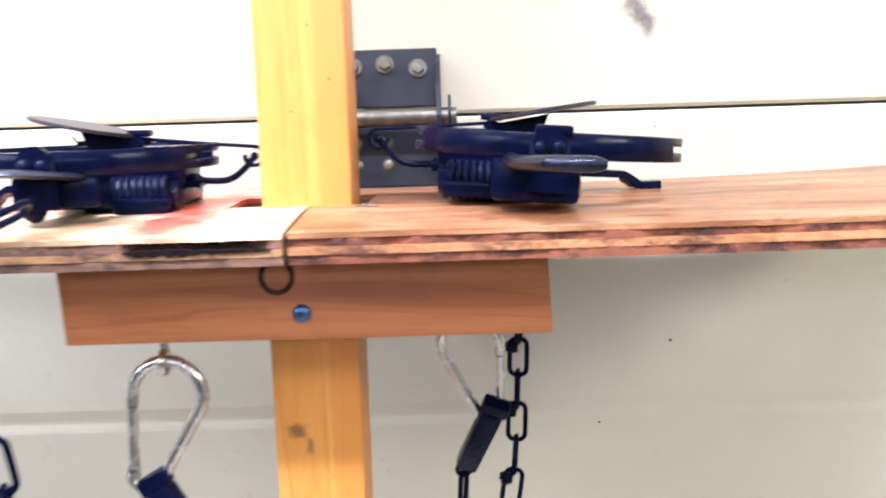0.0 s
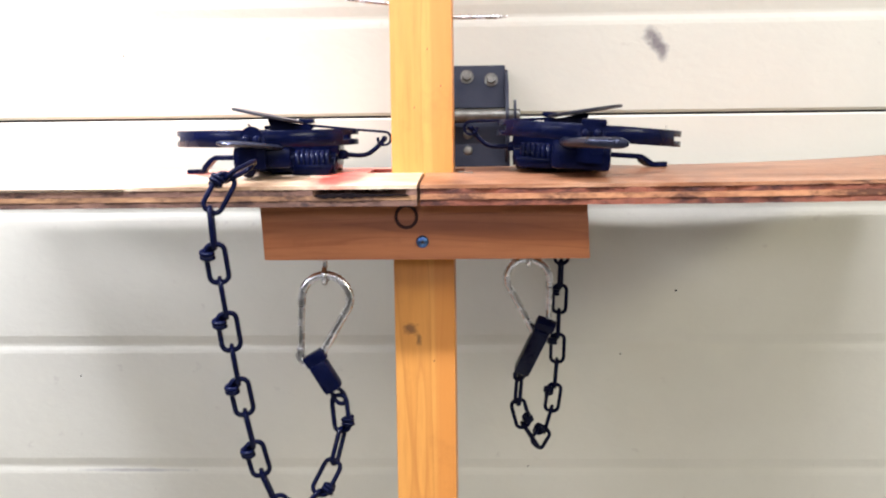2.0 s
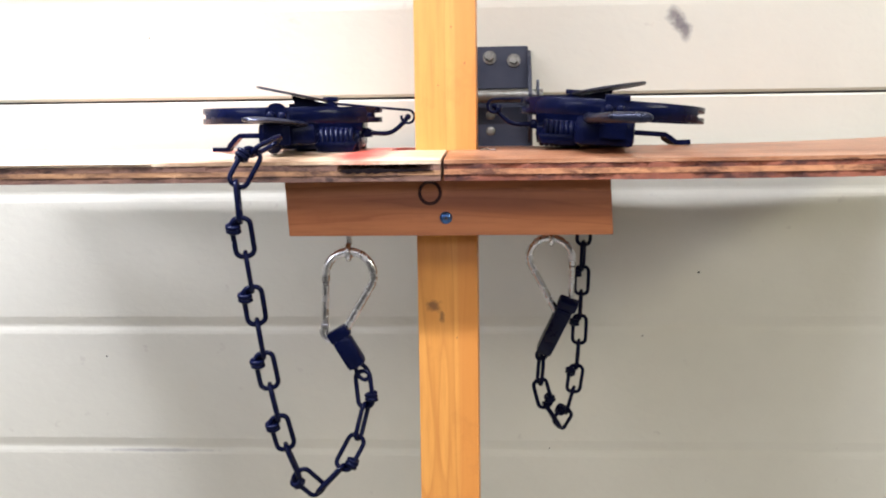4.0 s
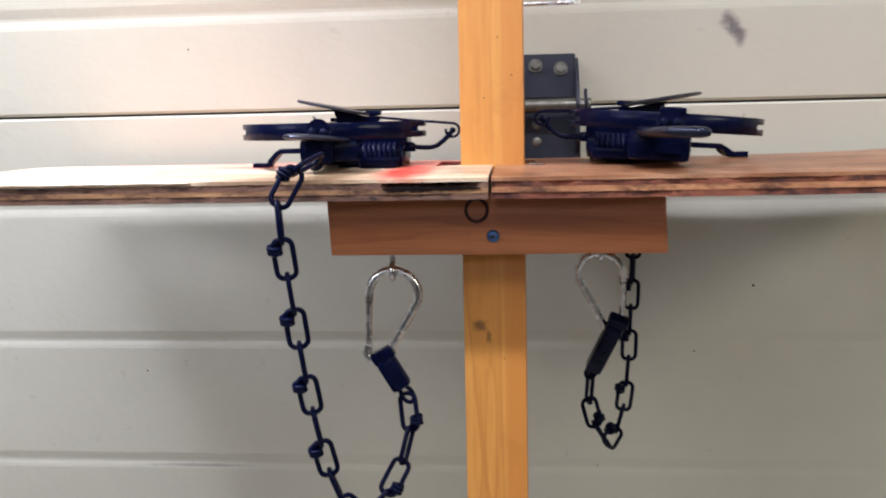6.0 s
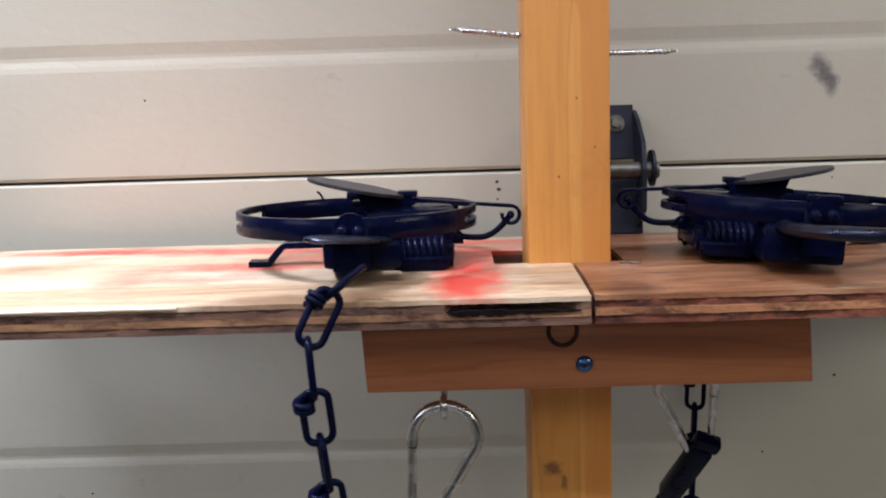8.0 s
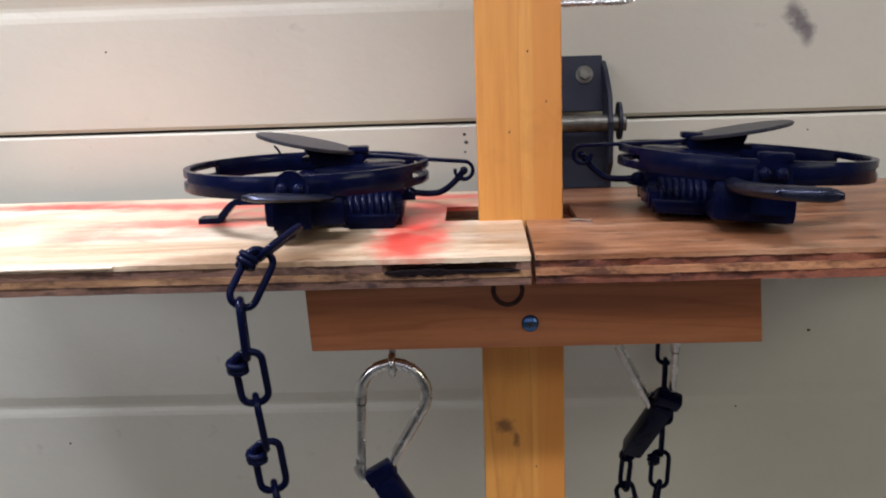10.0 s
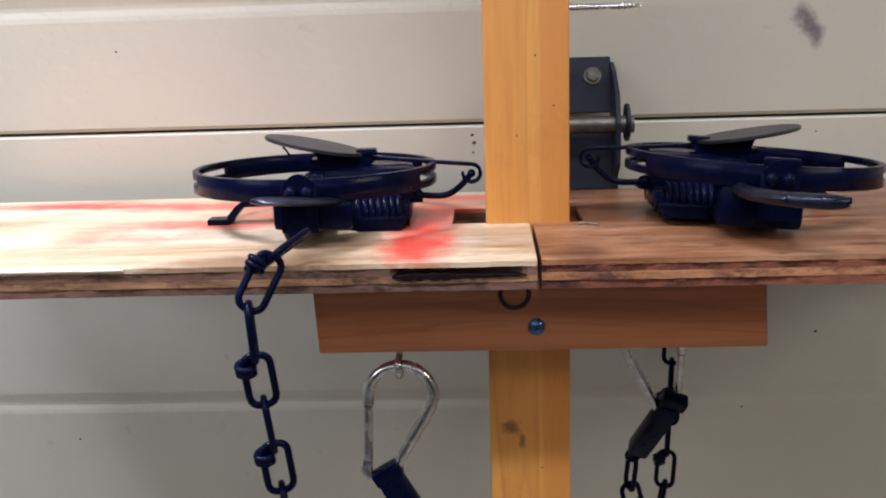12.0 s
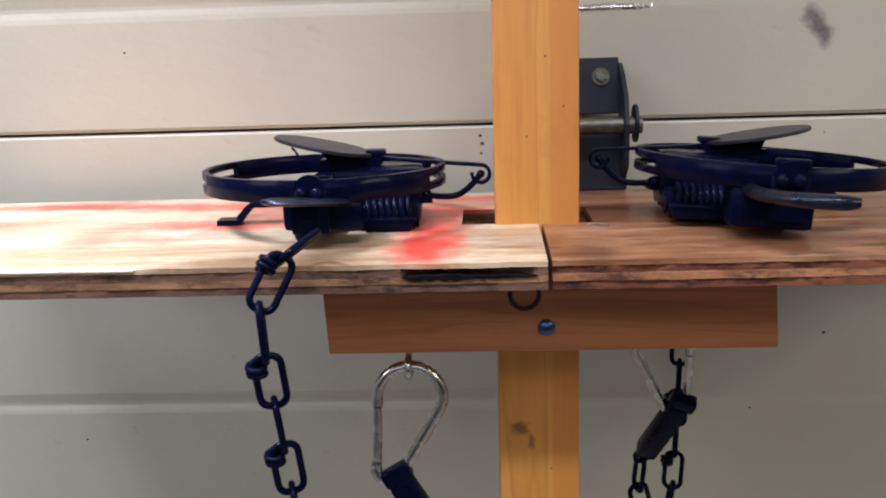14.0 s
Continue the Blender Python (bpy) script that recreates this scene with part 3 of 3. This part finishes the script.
def trap(m, label, pan_shift, tips, foot_y, foot_z):
    """A round-jawed coil-spring foothold trap, set open. Local x: towards its dog; z 0: the shelf."""
    t = thing("foothold_trap", m, label, "animal trap", "traps on the shelf")
    R = 0.0554
    # jaws: a half ring each side of the pivot axis, which runs along y
    for s in (-1, 1):
        bm = bmesh.new()
        for z, h, lo, hi in ((0.0290, 0.0034, -29, 29), (0.0228, 0.0034, -29, 29), (0.0259, 0.0096, -90, -28.8), (0.0259, 0.0096, 28.8, 90)):
            pts = [(s * R * math.cos(radians(a)), R * math.sin(radians(a)), z) for a in np.linspace(lo, hi, max(4, int((hi - lo) / 5)))]
            sweep(bm, pts, bar(0.0026, h, 0.0002), False, (0, 0, 1))
        part("jaw", bm, TRAP_STEEL, t, "", 45)
    # frame: crossed bars
    bm = sweep(bmesh.new(), [(-0.0520, foot_y, foot_z - 0.15 * foot_y), (-0.0425, foot_y, foot_z - 0.11 * foot_y), (-0.0410, foot_y * 0.95, foot_z + 0.0025), (-0.0372, foot_y * 0.9, 0.0115), (-0.0345, foot_y * 0.8, 0.0136), (0.050, 0, 0.0134)], bar(0.0105, 0.0032), False, (0, 0.0, 1.0))
    part("cross_bar", bm, TRAP_STEEL, t, "", 40)
    bm = box(bmesh.new(), -0.007, 0.007, -0.057, 0.057, 0.0085, 0.0112, 0.0006)
    part("base_bar", bm, TRAP_STEEL, t, "", 40)
    for s in (-1, 1):
        bm = box(bmesh.new(), -0.0078, 0.0078, s * 0.0585 - 0.0013, s * 0.0585 + 0.0013, 0.0085, 0.0270, 0.0006)
        rod(bm, (0, s * 0.0572, 0.0268), (0, s * 0.0598, 0.0268), 0.0064, 20)
        dome(bm, (-0.0033, s * 0.0600, 0.0254), (0.0028, 0.0026, 0.0030), 12)
        dome(bm, (0.0033, s * 0.0600, 0.0252), (0.0028, 0.0026, 0.0030), 12)
        part("pivot_post", bm, TRAP_STEEL, t, "", 45)
        # coil spring and its lever
        pts = []
        for i in range(8 * 14 + 1):
            a = 2 * math.pi * i / 14
            pts.append((0.0170 + 0.0245 * i / (8 * 14), s * 0.0210 + 0.0072 * math.cos(a), 0.0102 + 0.0072 * math.sin(a)))
        part("coil_spring", tube(bmesh.new(), pts, 0.00172, seg=7), TRAP_STEEL, t, "", 60)
        part("spring_pin", rod(bmesh.new(), (0.0050, s * 0.0210, 0.0092), (0.0440, s * 0.0210, 0.0092), 0.0056, 14), TRAP_STEEL, t, "", 40)
        bm = box(bmesh.new(), 0.0180, 0.0430, min(s * 0.010, s * 0.0312), max(s * 0.010, s * 0.0312), 0.0030, 0.0098, 0.0016)
        for v in bm.verts:
            v.co.x += 0.0020 * (1 if v.co.x < 0.03 else -1) * (v.co.z < 0.006)
        part("spring_seat", bm, TRAP_STEEL, t, "", 40)
        bm, housing = bmesh.new(), bmesh.new()
        tip = tips[s > 0]
        pts = smooth_line([(0.0218 + 0.3 * tip[0], s * 0.046, 0.0205), (0.0150 + 0.2 * tip[0], s * (0.028 + 0.4 * tip[1]), 0.0206 + 0.6 * tip[2]), (0.0080 + 0.5 * tip[0], s * (0.010 + 0.83 * tip[1]), 0.0224 + 0.9 * tip[2]), (tip[0], s * tip[1], 0.0232 + tip[2])], 0.002)
        tapered_plate(bm, pts, 0.0032, tip[3], tip[4])
        box(housing, -0.0125, 0.0215, s * 0.044 - 0.010, s * 0.044 + 0.010, 0.0042 if foot_y else 0.0085, 0.0215, 0.003)
        lever = part("lever", bm, LEVER_STEEL, t, "worn shiny spring lever", 45)
        part("lever_housing", housing, TRAP_STEEL, lever, "black lever housing", 45)
    # added filler block: keeps the ring's inside dark where gaps would show
    part("dark_filler", box(box(bmesh.new(), -0.0110, 0.0450, -0.0225, 0.0225, 0.0050, 0.0165, 0.0030), 0.0040, 0.0460, -0.0170, 0.0170, 0.0150, 0.0300, 0.0030), TRAP_STEEL, t, "", 40)
    # dog post, dog, pan
    bm = tube(bmesh.new(), smooth_line([(0.046, 0, 0.0150), (0.056, 0, 0.0140), (0.0625, 0, 0.0148), (0.0685, 0, 0.0190), (0.0730, 0, 0.0240)], 0.002), 0.0015, seg=8)
    dome(bm, (0.047, 0, 0.0150), (0.0034, 0.0034, 0.0028), 12)
    dome(bm, (0.0732, 0, 0.0243), (0.0020, 0.0034, 0.0020), 12)
    part("dog_post", bm, TRAP_STEEL, t, "", 60)
    loop = [(0.0732 + 0.0042 * math.sin(radians(a)), 0, 0.0245 + 0.0042 * math.cos(radians(a))) for a in range(0, 290, 20)]
    bm = bmesh.new()
    sweep(bm, [(0.022, 0, 0.0338), (0.050, 0, 0.0308)] + loop, [(q[1], q[0]) for q in bar(0.0052, 0.0016)], False, (0, 1, 0))
    part("dog", bm, TRAP_STEEL, t, "", 50)
    bm = bmesh.new()
    bmesh.ops.create_cone(bm, cap_ends=True, segments=40, radius1=0.0235, radius2=0.0235, depth=0.0016)
    bmesh.ops.bevel(bm, geom=[e for e in bm.edges if abs(e.verts[0].co.z - e.verts[1].co.z) < 1e-6], offset=0.0004, segments=2, affect="EDGES")
    tilt = Matrix.Translation((-0.0035 + pan_shift, 0, 0.0398 - 0.05 * pan_shift)) @ Matrix.Rotation(radians(12.0), 4, "Y")
    bmesh.ops.transform(bm, matrix=tilt, verts=bm.verts)
    pan = part("pan", bm, PAN_STEEL, t, "worn grey round trigger pan", 40)
    bm = bmesh.new()
    for y in (-0.006, 0.006):
        out = [(0.000, 0.0385), (0.020, 0.0338), (0.026, 0.0345), (0.028, 0.0315), (0.020, 0.0285), (0.003, 0.0300)]
        for d in (-0.0007, 0.0007):
            bm.faces.new([bm.verts.new((x, y + d, z)) for x, z in out])
        bm.verts.ensure_lookup_table()
        k, o = len(out), len(bm.verts) - 2 * len(out)
        for i in range(k):
            bm.faces.new([bm.verts[o + q] for q in (i, (i + 1) % k, k + (i + 1) % k, k + i)])
    box(bm, -0.002, 0.024, -0.006, 0.006, 0.0310, 0.0335, 0.0006)
    box(bm, 0.0195, 0.0290, -0.0050, 0.0050, 0.0345, 0.0375, 0.0010)
    box(bm, 0.006, 0.012, -0.005, 0.005, 0.0112, 0.032)
    part("pan_bracket", bm, TRAP_STEEL, pan, "black pan bracket", 40)
    if not foot_y:
        bm = tube(bmesh.new(), smooth_line([(-0.020, 0.050, 0.030), (-0.0225, 0.050, 0.0340), (-0.0245, 0.050, 0.0350)], 0.0015), 0.0006, seg=6)
        part("burr", bm, TRAP_STEEL, t)
    bm = box(bmesh.new(), -0.0085, 0.0060, 0.0525, 0.0575, 0.030, 0.0338, 0.0015)
    part("pivot_cap", bm, TRAP_STEEL, t)
    bm = dome(bmesh.new(), (-0.0030, -0.0550, 0.0082), (0.0048, 0.0050, 0.0048), 14)
    part("chain_rivet", bm, TRAP_STEEL, t, "", 60)
    return t


trap(pose(-0.1295, 0.4005, 1.1668, 0, 0, 2.5), "black coil-spring foothold trap, set open, on the pale red-streaked board", 0.0035, ((-0.0200, 0.0670, 0.0006, 0.0150, 0.0036), (-0.0100, 0.0900, 0.0, 0.0090, 0.0034)), 0.0, 0.0047)
trap(pose(0.0698, 0.3960, 1.1673, 0, 0, 175.5) @ pose(0, 0, 0, 1.0, -4.4, 0), "black coil-spring foothold trap, set open, on the brown board", 0.0065, ((-0.0100, 0.0900, 0.0, 0.0090, 0.0034), (-0.0195, 0.0880, -0.0020, 0.0100, 0.0060)), -0.022, 0.0066)


# ---- chains, swivels, carabiners, screw eyes ----
def link_mesh(wrapped):
    """A wire link along -z; wrapped: its free ends are knotted round one side at the upper end."""
    L, W, r = 0.0178, 0.0082, 0.0012
    pts = []
    for k, (cx, cz, a0) in enumerate(((W / 2 - 0.0032, -0.0032, 90), (W / 2 - 0.0032, -L + 0.0032, 0), (-W / 2 + 0.0032, -L + 0.0032, -90), (-W / 2 + 0.0032, -0.0032, -180))):
        for i in range(5):
            a = radians(a0 - 90 * i / 4)
            pts.append((cx + 0.0032 * math.cos(a), 0, cz + 0.0032 * math.sin(a)))
    bm = tube(bmesh.new(), pts, r, True, 7)
    if wrapped:
        w = []
        for i in range(2 * 10 + 5):
            a = 2 * math.pi * i / 10
            w.append((-W / 2 + 0.0006 + 0.0024 * math.cos(a), 0.0024 * math.sin(a), -0.0022 - 0.0044 * i / 24))
        tube(bm, w, 0.00115, False, 6)
    me = bpy.data.meshes.new("link")
    bmesh.ops.recalc_face_normals(bm, faces=bm.faces)
    bm.to_mesh(me)
    bm.free()
    me.materials.append(TRAP_STEEL)
    for p in me.polygons:
        p.use_smooth = True
    return me


KNOTTED_LINK, PLAIN_LINK = link_mesh(True), link_mesh(False)
PITCH = 0.0196
LINK_SCALE = 1.24


def chain(ctrl, label, first_turn=0, wander=6.0, seed=1, start_turn=None):
    fine = smooth_line(ctrl, 0.0005)
    n_links = round((len(fine) - 1) * 0.0005 / PITCH)
    line = [fine[round(i * (len(fine) - 1) / n_links)] for i in range(n_links + 1)]
    ch = thing("trap_chain", Matrix.Translation(line[0]), label, "chain", "chains of the traps")
    rnd = random.Random(seed)
    inv = Matrix.Translation(-line[0])
    for i, (a, b_) in enumerate(zip(line, line[1:])):
        d = (b_ - a).normalized()
        # face the broad side to the front, then turn every other link by a quarter
        x = Vector((0, -1, 0)).cross(-d)
        x = x.normalized() if x.length > 0.2 else Vector((1, 0, 0))
        y = (-d).cross(x).normalized()
        m = Matrix((x, y, -d)).transposed().to_4x4()
        turn = first_turn + (90 if i % 2 else 0) + rnd.uniform(-wander, wander)
        if i == 0 and start_turn is not None:
            turn = start_turn
        ob = new("link", KNOTTED_LINK if i % 2 else PLAIN_LINK)
        ob.parent = ch
        mid = a.lerp(b_, 0.5)
        ob.matrix_local = inv @ Matrix.Translation(mid) @ m @ Matrix.Rotation(radians(turn), 4, "Z") @ Matrix.Scale(LINK_SCALE, 4) @ Matrix.Translation((0, 0, 0.0089))
    return ch


def swivel(a, b_, label):
    """A folded strap swivel between the carabiner at a and the chain at b_."""
    a, b_ = Vector(a), Vector(b_)
    d = b_ - a
    L = d.length
    x = Vector((0, -1, 0)).cross(-d).normalized()
    z = -d.normalized()
    y = z.cross(x)
    s = thing("chain_swivel", Matrix.Translation(a) @ Matrix((x, y, z)).transposed().to_4x4(), label, "swivel", "swivels of the chains")
    bm = bmesh.new()
    box(bm, -0.0060, 0.0060, -0.0056, 0.0056, -L + 0.001, -0.0055, 0.0030)
    part("strap", bm, TRAP_STEEL, s, "", 40)
    bm = box(bmesh.new(), -0.0074, 0.0066, -0.0042, 0.0042, -0.0068, 0.0010, 0.0018)
    part("strap_bow", bm, TRAP_STEEL, s, "", 40)
    pts = [(0.0034 * math.cos(q), 0, -L - 0.0035 + 0.0055 * math.sin(q)) for q in np.linspace(0, 2 * math.pi, 16, endpoint=False)]
    part("swivel_ring", tube(bmesh.new(), pts, 0.0014, True), TRAP_STEEL, s, "", 60)


def carabiner(top, lean, mirror, label, turn=0, back_lean=0):
    """A pear-shaped wire snap hook hanging from top, its gate on one side."""
    c = thing("carabiner", Matrix.Translation(top) @ pose(0, 0, 0, back_lean, lean, turn) @ Matrix.Diagonal((mirror, 1, 1, 1)), label, "carabiner", "carabiners under the shelf")
    r = 0.0026
    big, small, H = 0.0148, 0.0066, 0.0595

    def arc(cx, cz, rad, a0, a1, n):
        return [(cx + rad * math.cos(radians(a)), 0, cz + rad * math.sin(radians(a))) for a in np.linspace(a0, a1, n)]
    body = [(-0.0149, 0, -0.0188)] + arc(0, -big, big, 176, -18, 22) + arc(-0.0100, -H + small + 0.004, small, -30, -182, 14)
    part("hook_body", tube(bmesh.new(), body, r, seg=12), CHROME, c, "", 60)
    gate = [(-0.0149, 0, -0.0196), (-0.0153, 0, -H + 0.0135)]
    gate_ob = part("gate", rod(bmesh.new(), gate[0], gate[1], 0.0021, 14), CHROME, c, "sprung wire gate", 40)
    bm = rod(bmesh.new(), (-0.0149, 0, -0.0186), (-0.0149, 0, -0.0198), 0.0019, 12)
    part("gate_joint", bm, SPECK, gate_ob)
    part("gate_nose", box(bmesh.new(), -0.0178, -0.0132, -0.0022, 0.0022, -H + 0.0085, -H + 0.0145, 0.001), CHROME, c, "", 40)
    return c


def screw_eye(x, y, z_top, drop):
    e = thing("screw_eye", pose(x, y, z_top), "zinc screw eye driven up into the batten", "screw eye", "screw eyes under the shelf")
    part("shank", rod(bmesh.new(), (0, 0, 0.004), (0, 0, -drop + 0.0085), 0.0018, 12), CHROME, e, "", 40)
    pts = [(0, 0.0046 * math.cos(a), -drop + 0.0046 + 0.0046 * math.sin(a)) for a in np.linspace(0, 2 * math.pi, 20, endpoint=False)]
    part("eye", tube(bmesh.new(), pts, 0.0017, True), CHROME, e, "", 60)


screw_eye(-0.0905, 0.365, 1.1212, 0.0165)
screw_eye(0.0370, 0.4375, 1.1205, 0.0165)
carabiner((-0.0900, 0.365, 1.1095), 1.5, 1, "pear-shaped zinc carabiner hanging from a screw eye")
carabiner((0.0370, 0.4375, 1.1085), 3, -1, "pear-shaped zinc carabiner hanging behind the batten", -8, 11)
swivel((-0.0995, 0.3630, 1.0605), (-0.0855, 0.3635, 1.0370), "black folded steel chain swivel on the carabiner")
chain([(-0.1222, 0.3200, 1.1785), (-0.1308, 0.3035, 1.1735), (-0.1392, 0.2965, 1.1575), (-0.1382, 0.2950, 1.1390), (-0.1358, 0.3040, 1.1000), (-0.1326, 0.3112, 1.0605), (-0.1276, 0.3185, 1.0215),
       (-0.1208, 0.3270, 0.9875), (-0.1100, 0.3370, 0.9670), (-0.0968, 0.3450, 0.9765), (-0.0845, 0.3550, 0.9990), (-0.0812, 0.3610, 1.0190), (-0.0838, 0.3635, 1.0335)],
      "black knotted-wire chain looping from the trap to its carabiner", 104, 4.0, seed=2, start_turn=80)
swivel((0.0490, 0.4400, 1.0640), (0.0330, 0.4680, 1.0215), "black folded steel chain swivel on the carabiner")
chain([(0.0745, 0.4700, 1.1725), (0.0725, 0.5050, 1.1665), (0.0690, 0.5180, 1.1500), (0.0675, 0.5300, 1.1100), (0.0665, 0.5340, 1.0750), (0.0650, 0.5330, 1.0400), (0.0625, 0.5270, 1.0000),
       (0.0560, 0.5080, 0.9740), (0.0450, 0.4830, 0.9620), (0.0350, 0.4780, 0.9790), (0.0305, 0.4755, 0.9980), (0.0320, 0.4725, 1.0160)],
      "black knotted-wire chain hanging behind the shelf to its carabiner", 78, 4.0, seed=5)
